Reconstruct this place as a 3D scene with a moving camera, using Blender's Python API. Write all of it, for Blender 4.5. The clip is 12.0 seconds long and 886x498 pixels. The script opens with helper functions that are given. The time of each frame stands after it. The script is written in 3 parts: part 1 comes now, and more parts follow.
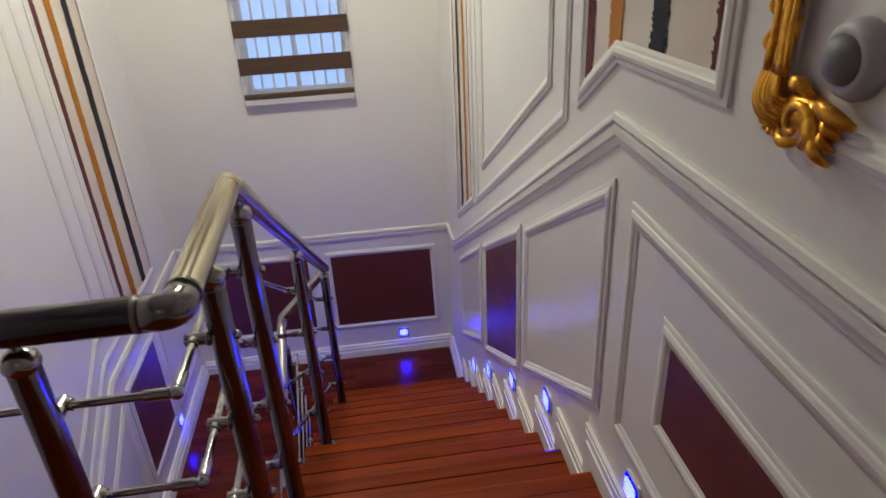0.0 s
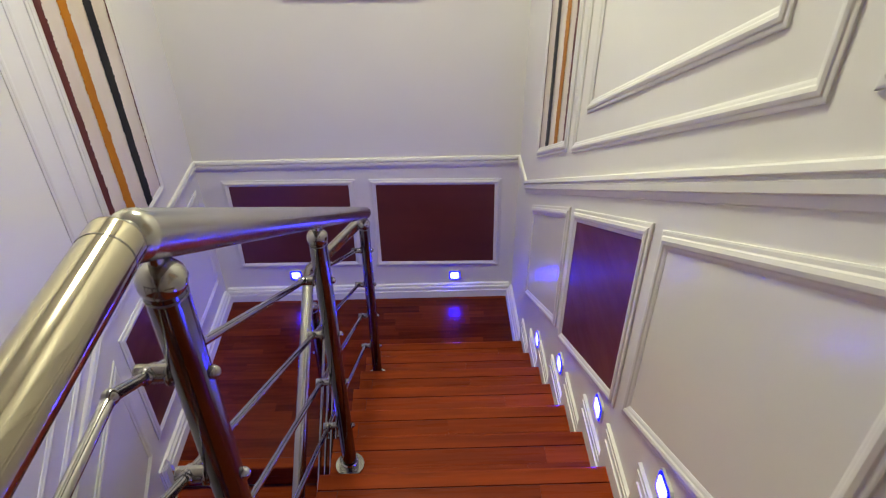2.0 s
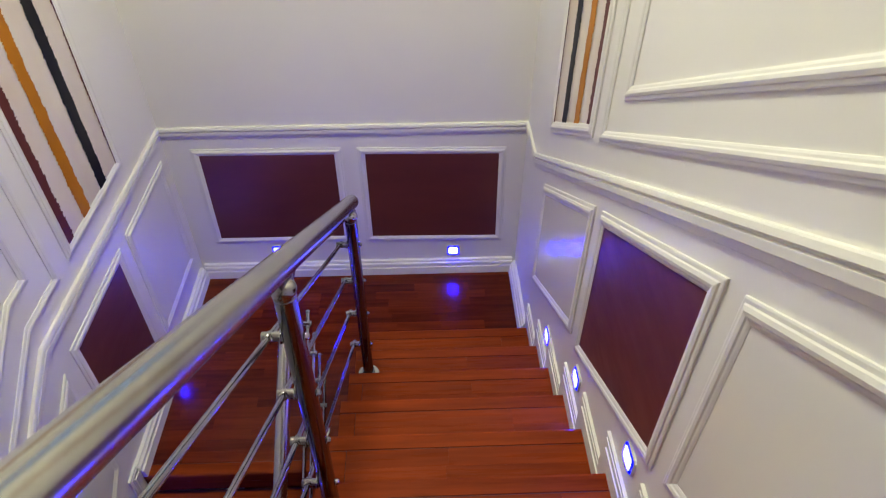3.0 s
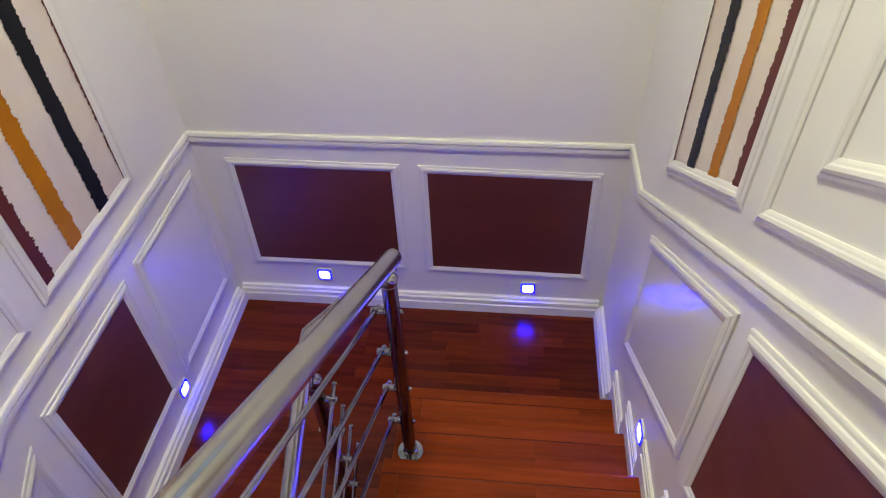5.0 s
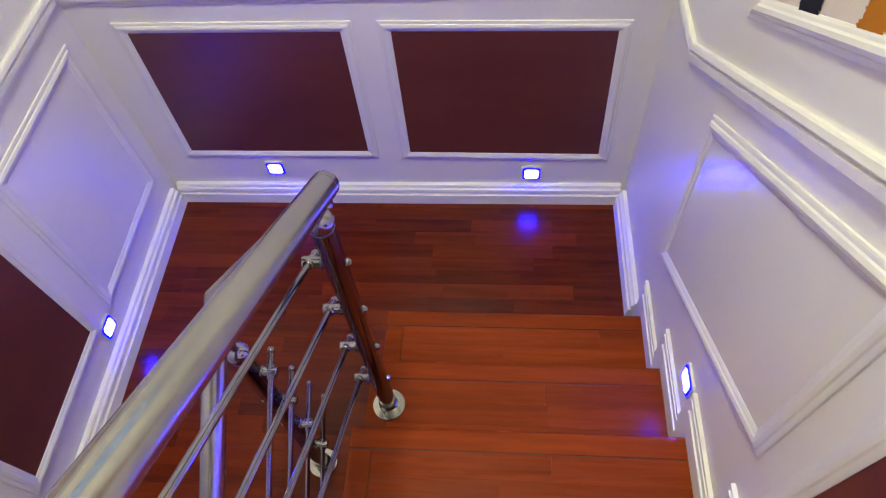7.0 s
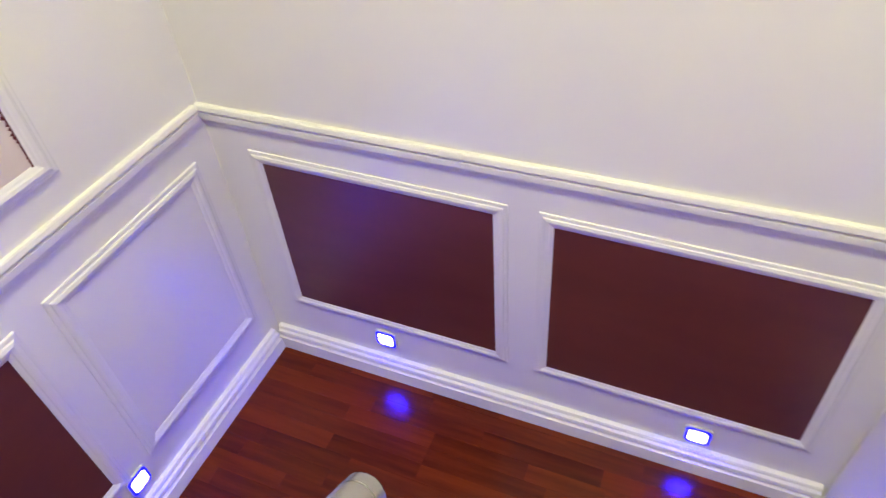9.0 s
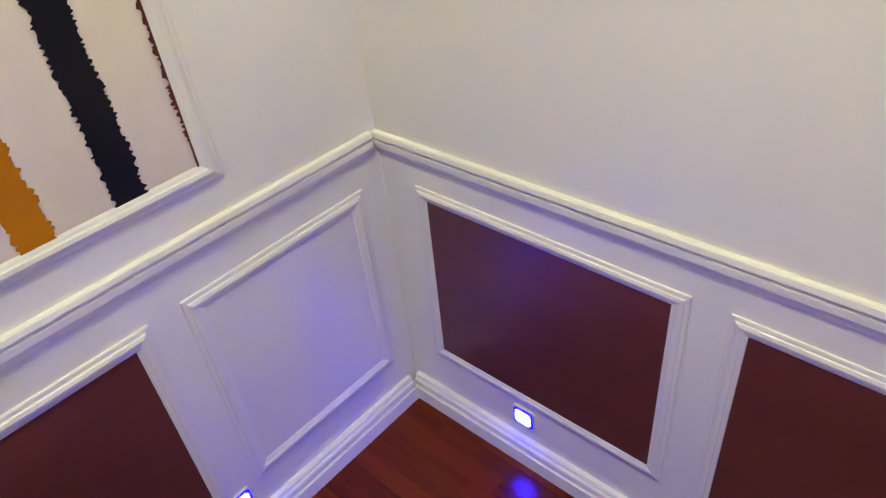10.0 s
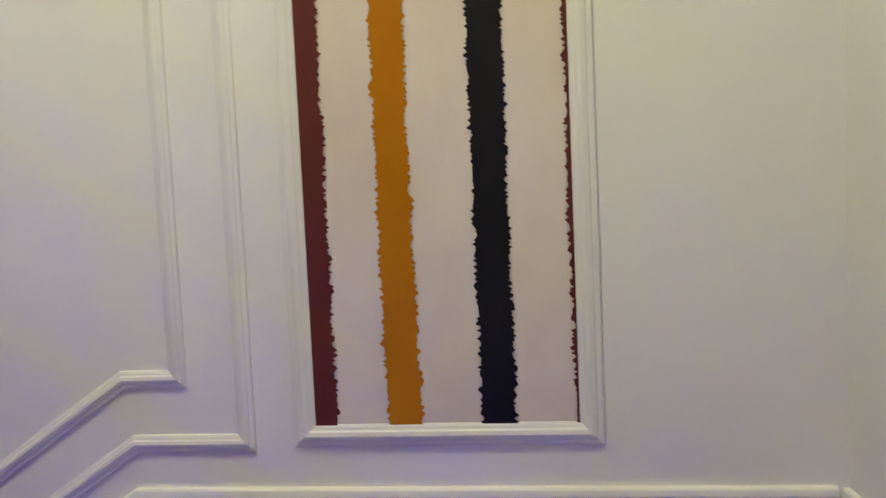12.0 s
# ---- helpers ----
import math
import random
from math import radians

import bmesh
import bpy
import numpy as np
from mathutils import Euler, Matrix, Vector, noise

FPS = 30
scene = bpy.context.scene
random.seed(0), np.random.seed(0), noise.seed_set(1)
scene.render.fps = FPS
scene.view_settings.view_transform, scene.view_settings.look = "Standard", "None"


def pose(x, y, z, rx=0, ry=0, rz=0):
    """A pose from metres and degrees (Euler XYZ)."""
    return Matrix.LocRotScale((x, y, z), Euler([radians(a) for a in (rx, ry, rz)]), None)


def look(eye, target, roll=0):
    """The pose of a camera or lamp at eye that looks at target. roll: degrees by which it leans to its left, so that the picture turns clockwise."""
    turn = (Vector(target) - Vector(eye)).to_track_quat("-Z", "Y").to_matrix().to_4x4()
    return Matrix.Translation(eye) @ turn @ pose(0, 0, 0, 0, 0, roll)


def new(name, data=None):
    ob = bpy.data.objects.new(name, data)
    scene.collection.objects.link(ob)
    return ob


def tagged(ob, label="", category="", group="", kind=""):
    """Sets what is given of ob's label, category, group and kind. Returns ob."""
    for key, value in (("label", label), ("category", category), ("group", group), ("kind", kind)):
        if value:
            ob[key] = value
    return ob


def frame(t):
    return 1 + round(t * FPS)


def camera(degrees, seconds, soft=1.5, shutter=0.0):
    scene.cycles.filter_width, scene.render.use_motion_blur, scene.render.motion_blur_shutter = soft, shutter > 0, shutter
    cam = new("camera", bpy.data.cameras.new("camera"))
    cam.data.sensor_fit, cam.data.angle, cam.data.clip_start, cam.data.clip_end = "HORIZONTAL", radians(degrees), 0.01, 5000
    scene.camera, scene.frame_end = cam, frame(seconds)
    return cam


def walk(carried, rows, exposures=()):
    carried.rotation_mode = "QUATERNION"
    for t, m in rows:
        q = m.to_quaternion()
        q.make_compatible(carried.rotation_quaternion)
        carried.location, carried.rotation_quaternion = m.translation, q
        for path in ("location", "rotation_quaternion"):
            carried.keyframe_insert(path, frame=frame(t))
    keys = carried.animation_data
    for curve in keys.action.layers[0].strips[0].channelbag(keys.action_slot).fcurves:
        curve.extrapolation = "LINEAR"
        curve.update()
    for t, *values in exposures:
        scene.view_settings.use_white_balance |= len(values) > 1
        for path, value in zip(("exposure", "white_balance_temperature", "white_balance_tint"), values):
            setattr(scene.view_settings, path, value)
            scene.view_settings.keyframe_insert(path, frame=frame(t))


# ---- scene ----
cam = camera(67.3, 12.0, soft=1.15, shutter=0.2)
EXPOSURES = [(0, -0.53, 5850, 20), (0.5, -0.04, 5850, 20), (1, 0.09, 5930, 17), (1.5, 0.07, 5980, 14), (2, -0.06, 6050, 13), (2.5, -0.01, 6050, 13), (3.5, 0.0, 6100, 12), (5.5, 0.1, 6150, 12), (6.5, 0.3, 6120, 12), (8.5, 0.66, 6550, 7), (9, 0.7, 6600, 5), (9.5, 0.45, 6650, 4), (10.5, 0.3, 6750, 2), (11, 0.29, 6850, 2), (11.5, 0.02, 7150, 2), (12, -0.22, 6650, 3)]
PATH = [
    (0, (0.233, -0.343, 3.2), (0.439, 1.425, 2.28), -2.9),
    (0.5, (0.311, -0.221, 3.101), (0.609, 1.43, 2.012), -2.3),
    (1, (0.24, 0.032, 3.079), (0.518, 1.652, 1.94), -1.8),
    (1.5, (0.186, 0.272, 3.09), (0.447, 1.904, 1.964), -1.2),
    (2, (0.231, 0.527, 3.053), (0.272, 2.134, 1.864), -0.4),
    (2.5, (0.234, 0.784, 3.02), (0.261, 2.319, 1.737), -0.1),
    (3, (0.223, 1.019, 2.995), (0.278, 2.499, 1.651), 0.1),
    (3.5, (0.274, 1.214, 2.987), (0.186, 2.704, 1.655), -2.2),
    (5.5, (0.272, 1.848, 2.708), (0.086, 3.264, 1.307), -2.6),
    (6, (0.311, 1.979, 2.668), (0.196, 3.356, 1.223), -2.1),
    (6.5, (0.293, 2.168, 2.495), (0.146, 3.248, 0.818), -5.7),
    (8.5, (0.221, 2.693, 2.15), (-0.047, 3.894, 0.574), -3.6),
    (9, (0.201, 2.835, 2.081), (-0.435, 4.141, 0.706), -5.2),
    (9.5, (0.208, 2.929, 2.019), (-0.752, 4.111, 0.721), -6.4),
    (10, (0.15, 3.011, 1.943), (-0.983, 4.139, 0.741), -6.6),
    (10.5, (0.109, 3.105, 1.849), (-1.227, 3.996, 0.657), -7.8),
    (11, (0.156, 3.187, 1.75), (-1.518, 3.874, 0.898), -7.6),
    (11.5, (0.182, 3.311, 1.784), (-1.726, 3.629, 1.276), -5.2),
    (12, (0.193, 3.465, 1.689), (-1.793, 3.263, 1.571), -2.6),
]
walk(cam, [(t, look(eye, target, roll)) for t, eye, target, roll in PATH], EXPOSURES)

# ---- world and light ----
world = bpy.data.worlds.new("sky")
scene.world = world
world.use_nodes = True
wn = world.node_tree.nodes
sky = wn.new("ShaderNodeTexSky")
sky.sky_type = "NISHITA"
sky.sun_disc = False
sky.sun_elevation, sky.sun_rotation = radians(40), radians(150)
wn["Background"].inputs["Strength"].default_value = 0.15
world.node_tree.links.new(sky.outputs["Color"], wn["Background"].inputs["Color"])


CEIL = 4.5
WARM = (1.0, 0.985, 0.66)
# first lamp inferred over the stairs; second an added, unseen dim fill behind
LAMPS = ((-0.08, 2.72, 63.5), (-0.3, -2.2, 0.5))
for lx, ly, power in LAMPS:
    data = bpy.data.lights.new("ceiling_lamp_light", "AREA")
    data.shape, data.size, data.energy, data.color = "DISK", 0.42, power, WARM
    new("ceiling_lamp_light", data).location = (lx, ly, CEIL - 0.075)


# ---- materials ----
def material(name, colour, rough=0.5, metal=0.0, spec=0.5):
    m = bpy.data.materials.new(name)
    m.use_nodes = True
    b = m.node_tree.nodes["Principled BSDF"]
    b.inputs["Base Color"].default_value = (*colour, 1)
    b.inputs["Roughness"].default_value = rough
    b.inputs["Metallic"].default_value = metal
    b.inputs["Specular IOR Level"].default_value = spec
    return m


def textured(m, dark, light, scale=(4, 4, 4), detail=6, rough=None, bump=0.0, bump_scale=(60, 60, 60), bump_dist=0.002, by_object=0.0, lo=0.35, hi=0.65):
    """Colour between dark and light by noise, roughness by a finer noise, and a fine relief."""
    t = m.node_tree
    n, l = t.nodes, t.links
    b = n["Principled BSDF"]
    co = n.new("ShaderNodeTexCoord")
    info = n.new("ShaderNodeObjectInfo")
    shift = n.new("ShaderNodeVectorMath")
    shift.operation = "MULTIPLY_ADD"
    shift.inputs[1].default_value = (13.7, 7.3, 5.1)
    l.new(info.outputs["Random"], shift.inputs[0])
    l.new(co.outputs["Object"], shift.inputs[2])

    def noise_at(sc, det):
        mp = n.new("ShaderNodeMapping")
        mp.inputs["Scale"].default_value = sc
        l.new(shift.outputs[0], mp.inputs["Vector"])
        x = n.new("ShaderNodeTexNoise")
        x.inputs["Scale"].default_value = 1.0
        x.inputs["Detail"].default_value = det
        x.inputs["Roughness"].default_value = 0.6
        l.new(mp.outputs[0], x.inputs["Vector"])
        return x

    a = noise_at(scale, detail)
    ramp = n.new("ShaderNodeValToRGB")
    ramp.color_ramp.elements[0].color, ramp.color_ramp.elements[1].color = (*dark, 1), (*light, 1)
    ramp.color_ramp.elements[0].position, ramp.color_ramp.elements[1].position = lo, hi
    fac = a.outputs["Fac"]
    if by_object:
        mix = n.new("ShaderNodeMath")
        mix.operation = "MULTIPLY_ADD"
        mix.inputs[1].default_value = by_object
        l.new(info.outputs["Random"], mix.inputs[0])
        off = n.new("ShaderNodeMath")
        off.operation = "SUBTRACT"
        off.inputs[1].default_value = by_object / 2
        l.new(fac, off.inputs[0])
        l.new(off.outputs[0], mix.inputs[2])
        fac = mix.outputs[0]
    l.new(fac, ramp.inputs["Fac"])
    l.new(ramp.outputs["Color"], b.inputs["Base Color"])
    if rough:
        c = noise_at(tuple(s * 2.3 for s in scale), 4)
        mr = n.new("ShaderNodeMapRange")
        mr.inputs["To Min"].default_value, mr.inputs["To Max"].default_value = rough
        mr.inputs["From Min"].default_value, mr.inputs["From Max"].default_value = 0.3, 0.7
        l.new(c.outputs["Fac"], mr.inputs["Value"])
        l.new(mr.outputs["Result"], b.inputs["Roughness"])
    if bump:
        d = noise_at(bump_scale, 3)
        bp = n.new("ShaderNodeBump")
        bp.inputs["Strength"].default_value, bp.inputs["Distance"].default_value = bump, bump_dist
        l.new(d.outputs["Fac"], bp.inputs["Height"])
        l.new(bp.outputs["Normal"], b.inputs["Normal"])
    return m


def emitter(name, colour, strength):
    m = bpy.data.materials.new(name)
    m.use_nodes = True
    b = m.node_tree.nodes["Principled BSDF"]
    b.inputs["Base Color"].default_value = (*[0.5 * c for c in colour], 1)
    b.inputs["Emission Color"].default_value = (*colour, 1)
    b.inputs["Emission Strength"].default_value = strength
    return m


PAINT = textured(material("white_wall_paint", (0.8, 0.78, 0.74)), (0.745, 0.72, 0.685), (0.8, 0.78, 0.745), (1.1, 1.1, 1.1), 3, (0.3, 0.42), 0.12, (90, 90, 90), 0.001, lo=0.2, hi=0.8)
TRIM = textured(material("white_trim_paint", (0.82, 0.8, 0.77)), (0.74, 0.72, 0.685), (0.78, 0.76, 0.725), (1.5, 1.5, 1.5), 3, (0.42, 0.52))
FIELD = textured(material("white_panel_paint", (0.8, 0.78, 0.75), 0.19), (0.76, 0.74, 0.71), (0.8, 0.78, 0.75), (1.2, 1.2, 1.2), 2, lo=0.15, hi=0.85)
MAROON = textured(material("maroon_lacquer", (0.06, 0.018, 0.015)), (0.105, 0.0255, 0.019), (0.133, 0.0335, 0.023), (1.5, 1.5, 5), 4, (0.36, 0.48), 0.06, (30, 30, 220), 0.0004)
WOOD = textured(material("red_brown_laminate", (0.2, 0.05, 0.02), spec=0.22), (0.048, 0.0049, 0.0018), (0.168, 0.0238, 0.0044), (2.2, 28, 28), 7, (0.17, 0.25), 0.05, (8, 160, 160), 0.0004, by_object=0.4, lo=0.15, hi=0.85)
WOOD_EDGE = textured(material("red_brown_edge_wood", (0.22, 0.055, 0.02), spec=0.08), (0.125, 0.0175, 0.0036), (0.305, 0.052, 0.0078), (2.2, 26, 26), 7, (0.2, 0.28), 0.05, (8, 160, 160), 0.0004, by_object=0.2, lo=0.2, hi=0.8)
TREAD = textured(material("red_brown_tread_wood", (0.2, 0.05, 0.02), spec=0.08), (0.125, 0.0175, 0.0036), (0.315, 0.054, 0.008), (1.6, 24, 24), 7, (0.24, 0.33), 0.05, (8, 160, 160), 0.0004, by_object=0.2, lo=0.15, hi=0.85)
JOINT = material("dark_joint", (0.09, 0.014, 0.004), 0.6)
STEEL = textured(material("brushed_stainless_steel", (0.6, 0.58, 0.55), 0.2, 1.0), (0.33, 0.317, 0.302), (0.42, 0.405, 0.387), (5, 5, 5), 5, (0.1, 0.2), 0.04, (200, 200, 200), 0.0003)
# ordinary steel; the dark surroundings it mirrors are put into the base colour
POLISHED = textured(material("polished_steel_reflection_dark", (0.25, 0.24, 0.24), 0.1, 1.0), (0.185, 0.18, 0.174), (0.24, 0.233, 0.225), (5, 5, 5), 4, (0.11, 0.17))
SATIN = textured(material("satin_stainless_steel", (0.6, 0.58, 0.55), 0.3, 1.0), (0.45, 0.437, 0.395), (0.53, 0.513, 0.466), (9, 0.6, 9), 3, (0.19, 0.24))
BRIGHT = textured(material("polished_stainless_steel", (0.6, 0.58, 0.55), 0.2, 1.0), (0.4, 0.358, 0.265), (0.5, 0.452, 0.34), (9, 0.8, 9), 3, (0.09, 0.14))
# same steel as the other rails, dark hall reflection painted into its base colour
HALL_DARK_STEEL = textured(material("steel_dark_hall_reflection", (0.12, 0.115, 0.11), 0.12, 1.0), (0.1, 0.096, 0.093), (0.135, 0.13, 0.126), (6, 6, 6), 3, (0.1, 0.15))
JOINT_STEEL = material("shadowed_steel_joint", (0.25, 0.24, 0.22), 0.3, 1.0)
WALLPAPER = textured(material("cream_wallpaper", (0.72, 0.63, 0.54)), (0.66, 0.56, 0.46), (0.76, 0.69, 0.6), (2.2, 2.2, 1.4), 6, (0.35, 0.5), 0.1, (150, 150, 150), 0.0005)
BROWN = textured(material("brown_stripe", (0.13, 0.035, 0.03), spec=0.15), (0.1, 0.022, 0.018), (0.125, 0.028, 0.022), (5, 5, 5), 4, (0.4, 0.5))
ORANGE = textured(material("ochre_stripe", (0.5, 0.22, 0.02), spec=0.15), (0.42, 0.15, 0.001), (0.49, 0.18, 0.002), (5, 5, 5), 4, (0.4, 0.5))
BLACK = textured(material("black_stripe", (0.012, 0.012, 0.014), spec=0.15), (0.006, 0.006, 0.008), (0.01, 0.01, 0.012), (5, 5, 5), 4, (0.4, 0.5))
GOLD = textured(material("gilt_plaster", (0.7, 0.36, 0.05), 0.3, 0.75), (0.6, 0.26, 0.012), (0.95, 0.5, 0.04), (30, 30, 30), 4, (0.25, 0.42), 0.3, (80, 80, 80), 0.002)
PLASTIC = textured(material("white_plastic", (0.7, 0.69, 0.68), 0.35), (0.62, 0.61, 0.6), (0.7, 0.69, 0.68), (9, 9, 9), 3, (0.3, 0.4))
GREY_RIM = textured(material("pale_grey_plastic", (0.45, 0.44, 0.45), 0.4), (0.4, 0.39, 0.4), (0.48, 0.47, 0.48), (9, 9, 9), 3, (0.4, 0.5))
GREY_LENS = textured(material("grey_lens", (0.2, 0.2, 0.21), 0.45), (0.17, 0.17, 0.18), (0.23, 0.23, 0.24), (9, 9, 9), 3, (0.4, 0.5))
LED = emitter("blue_led_diffuser", (0.0105, 0.0082, 1.0), 225)
LED_RIM = emitter("blue_lit_rim", (0.004, 0.004, 1.0), 1.3)
BULB = emitter("warm_ceiling_diffuser", (1.0, 0.87, 0.68), 4)
SLAT = textured(material("brown_blind_fabric", (0.13, 0.075, 0.04)), (0.062, 0.033, 0.018), (0.1, 0.057, 0.031), (3, 3, 200), 4, (0.7, 0.8), 0.3, (150, 150, 500), 0.001)

DAY = emitter("pale_daylight", (0.4, 0.65, 1.0), 1.6)

SHEER = bpy.data.materials.new("sheer_blind_fabric")
SHEER.use_nodes = True
sn, sl = SHEER.node_tree.nodes, SHEER.node_tree.links
sb = sn["Principled BSDF"]
sb.inputs["Base Color"].default_value = (0.75, 0.72, 0.66, 1)
sb.inputs["Roughness"].default_value = 0.8
clear = sn.new("ShaderNodeBsdfTransparent")
trl = sn.new("ShaderNodeBsdfTranslucent")
trl.inputs["Color"].default_value = (0.8, 0.82, 0.85, 1)
mix1, mix2 = sn.new("ShaderNodeMixShader"), sn.new("ShaderNodeMixShader")
mix1.inputs["Fac"].default_value, mix2.inputs["Fac"].default_value = 0.5, 0.72
sl.new(sb.outputs[0], mix1.inputs[1])
sl.new(trl.outputs[0], mix1.inputs[2])
sl.new(mix1.outputs[0], mix2.inputs[1])
sl.new(clear.outputs[0], mix2.inputs[2])
sl.new(mix2.outputs[0], sn["Material Output"].inputs["Surface"])

GLASS = material("window_glass", (0.95, 0.97, 1.0), 0.02)
GLASS.node_tree.nodes["Principled BSDF"].inputs["Transmission Weight"].default_value = 1.0


# ---- mesh helpers ----
def part(name, bm, mat, parent=None, label="", smooth=False):
    me = bpy.data.meshes.new(name)
    bmesh.ops.recalc_face_normals(bm, faces=bm.faces)
    bm.to_mesh(me)
    bm.free()
    me.materials.append(mat)
    if smooth:
        for p in me.polygons:
            p.use_smooth = True
    ob = new(name, me)
    ob.parent = parent
    if label:
        tagged(ob, label)
    return ob


def structure(name, bm, mat, label, category):
    return tagged(part(name, bm, mat), label, category, kind="structure")


def thing(name, label, category, group="", at=(0, 0, 0)):
    ob = new(name)
    ob.empty_display_size = 0.05
    ob.location = at
    return tagged(ob, label, category, group)


def box(bm, x0, x1, y0, y1, z0, z1, bevel=0.0):
    vs = bmesh.ops.create_cube(bm, size=1.0)["verts"]
    for v in vs:
        v.co = Vector((x0 + (v.co.x + 0.5) * (x1 - x0), y0 + (v.co.y + 0.5) * (y1 - y0), z0 + (v.co.z + 0.5) * (z1 - z0)))
    if bevel:
        edges = list({e for v in vs for e in v.link_edges})
        bmesh.ops.bevel(bm, geom=edges, offset=bevel, segments=2, affect="EDGES", profile=0.5)
    return bm


def block(*size, bevel=0.0):
    return box(bmesh.new(), *size, bevel=bevel)


def tube(bm, pts, r, seg=16, close_ends=True):
    """A round bar along a line of points, mitred at its bends."""
    pts = [Vector(p) for p in pts]
    pts = [p for i, p in enumerate(pts) if not i or (p - pts[i - 1]).length > 1e-5]
    dense = [pts[0]]
    for i in range(1, len(pts)):
        p, q = pts[i - 1], pts[i]
        d = q - p
        c0, c1 = (0.002 if i == 1 else 0.6 * r), (0.002 if i == len(pts) - 1 else 0.6 * r)
        if d.length > 3 * (c0 + c1):
            d.normalize()
            dense += [p + d * c0, q - d * c1]
        dense.append(q)
    pts = dense
    rings = []
    for i, p in enumerate(pts):
        a = (p - pts[i - 1]).normalized() if i else (pts[1] - p).normalized()
        b = (pts[i + 1] - p).normalized() if i < len(pts) - 1 else a
        t = (a + b).normalized()
        up = Vector((0, 0, 1)) if abs(a.z) < 0.9 else Vector((0, 1, 0))
        s = a.cross(up).normalized()
        w = s.cross(a).normalized()
        ring = []
        for k in range(seg):
            c = 2 * math.pi * k / seg
            q = p + r * (math.cos(c) * s + math.sin(c) * w)
            q = q - a * ((q - p).dot(t) / a.dot(t))
            ring.append(bm.verts.new(q))
        if rings:
            best = min(range(seg), key=lambda sft: sum((ring[(k + sft) % seg].co - rings[-1][k].co - (p - pts[i - 1])).length for k in range(0, seg, 4)))
            ring = ring[best:] + ring[:best]
        rings.append(ring)
    for u, v in zip(rings, rings[1:]):
        for k in range(seg):
            bm.faces.new((u[k], u[(k + 1) % seg], v[(k + 1) % seg], v[k]))
    if close_ends:
        bm.faces.new(rings[0])
        bm.faces.new(rings[-1])
    return bm


def rounded(p0, p1, p2, r, n=5):
    """Points of a rounded bend at p1."""
    p0, p1, p2 = Vector(p0), Vector(p1), Vector(p2)
    a, b = p1 + (p0 - p1).normalized() * r, p1 + (p2 - p1).normalized() * r
    return [(1 - t) ** 2 * a + 2 * t * (1 - t) * p1 + t * t * b for t in [i / n for i in range(n + 1)]]


def ball(bm, at, r, squash=1.0):
    vs = bmesh.ops.create_uvsphere(bm, u_segments=16, v_segments=10, radius=r)["verts"]
    for v in vs:
        v.co = Vector((v.co.x, v.co.y, v.co.z * squash)) + Vector(at)
    return bm


# ---- the plan ----
XR, XL, YF, YB = 0.8, -1.187, 4.125, -3.6
RISE, GOING, NOSE, STEPS = 0.1745, 0.274, 3.462, 10
TOP = RISE * STEPS
EDGE = -0.13
LOW_NOSE, LOW_EDGE, LOW_STEPS = 2.72, -0.235, 10
THICK = 0.16


def nose(k):
    return NOSE - GOING * (k - 1)


def on_right(u, v, h):
    return (XR - h, u, v)


def on_left(u, v, h):
    return (XL + h, u, v)


def on_far(u, v, h):
    return (u, YF - h, v)


FLOOR_LOW = -RISE * LOW_STEPS
WIN = (-0.475, 0.19, 2.13, 3.25)

# walls
structure("wall_right", block(XR, XR + THICK, YB - THICK, YF + THICK, FLOOR_LOW - 0.2, CEIL + 0.1), PAINT, "white painted plaster wall beside the stairs", "wall")
structure("wall_left", block(XL - THICK, XL, YB - THICK, YF + THICK, FLOOR_LOW - 0.2, CEIL + 0.1), PAINT, "white painted plaster wall of the stairwell", "wall")
structure("wall_back", block(XL, XR, YB - THICK, YB, FLOOR_LOW - 0.2, CEIL), PAINT, "plain white painted wall closing the upper hall", "wall")
bm = bmesh.new()
box(bm, XL, WIN[0], YF, YF + THICK, FLOOR_LOW - 0.2, CEIL)
box(bm, WIN[1], XR, YF, YF + THICK, FLOOR_LOW - 0.2, CEIL)
box(bm, WIN[0], WIN[1], YF, YF + THICK, FLOOR_LOW - 0.2, WIN[2])
box(bm, WIN[0], WIN[1], YF, YF + THICK, WIN[3], CEIL)
structure("wall_far", bm, PAINT, "white painted end wall above the half landing with a window", "wall")
structure("ceiling", block(XL, XR, YB, YF, CEIL, CEIL + 0.1), PAINT, "plain white painted ceiling over the stairwell", "ceiling")

# floors
landing = structure("floor_landing", block(XL, XR, LOW_NOSE + 0.03, YF, -0.18, -0.002), JOINT, "glossy red-brown laminate floor of the half landing", "floor")
upper = bmesh.new()
box(upper, XL, XR, YB, 0.6, TOP - 0.2, TOP - 0.002)
box(upper, EDGE, XR, 0.6, nose(STEPS) - 0.03, TOP - 0.2, TOP - 0.002)
structure("floor_upper", upper, WOOD_EDGE, "red-brown laminate floor of the upper hall", "floor")
structure("floor_lower", block(XL, XR, YB, YF, FLOOR_LOW - 0.2, FLOOR_LOW), WOOD_EDGE, "red-brown laminate floor below the stairs", "floor")


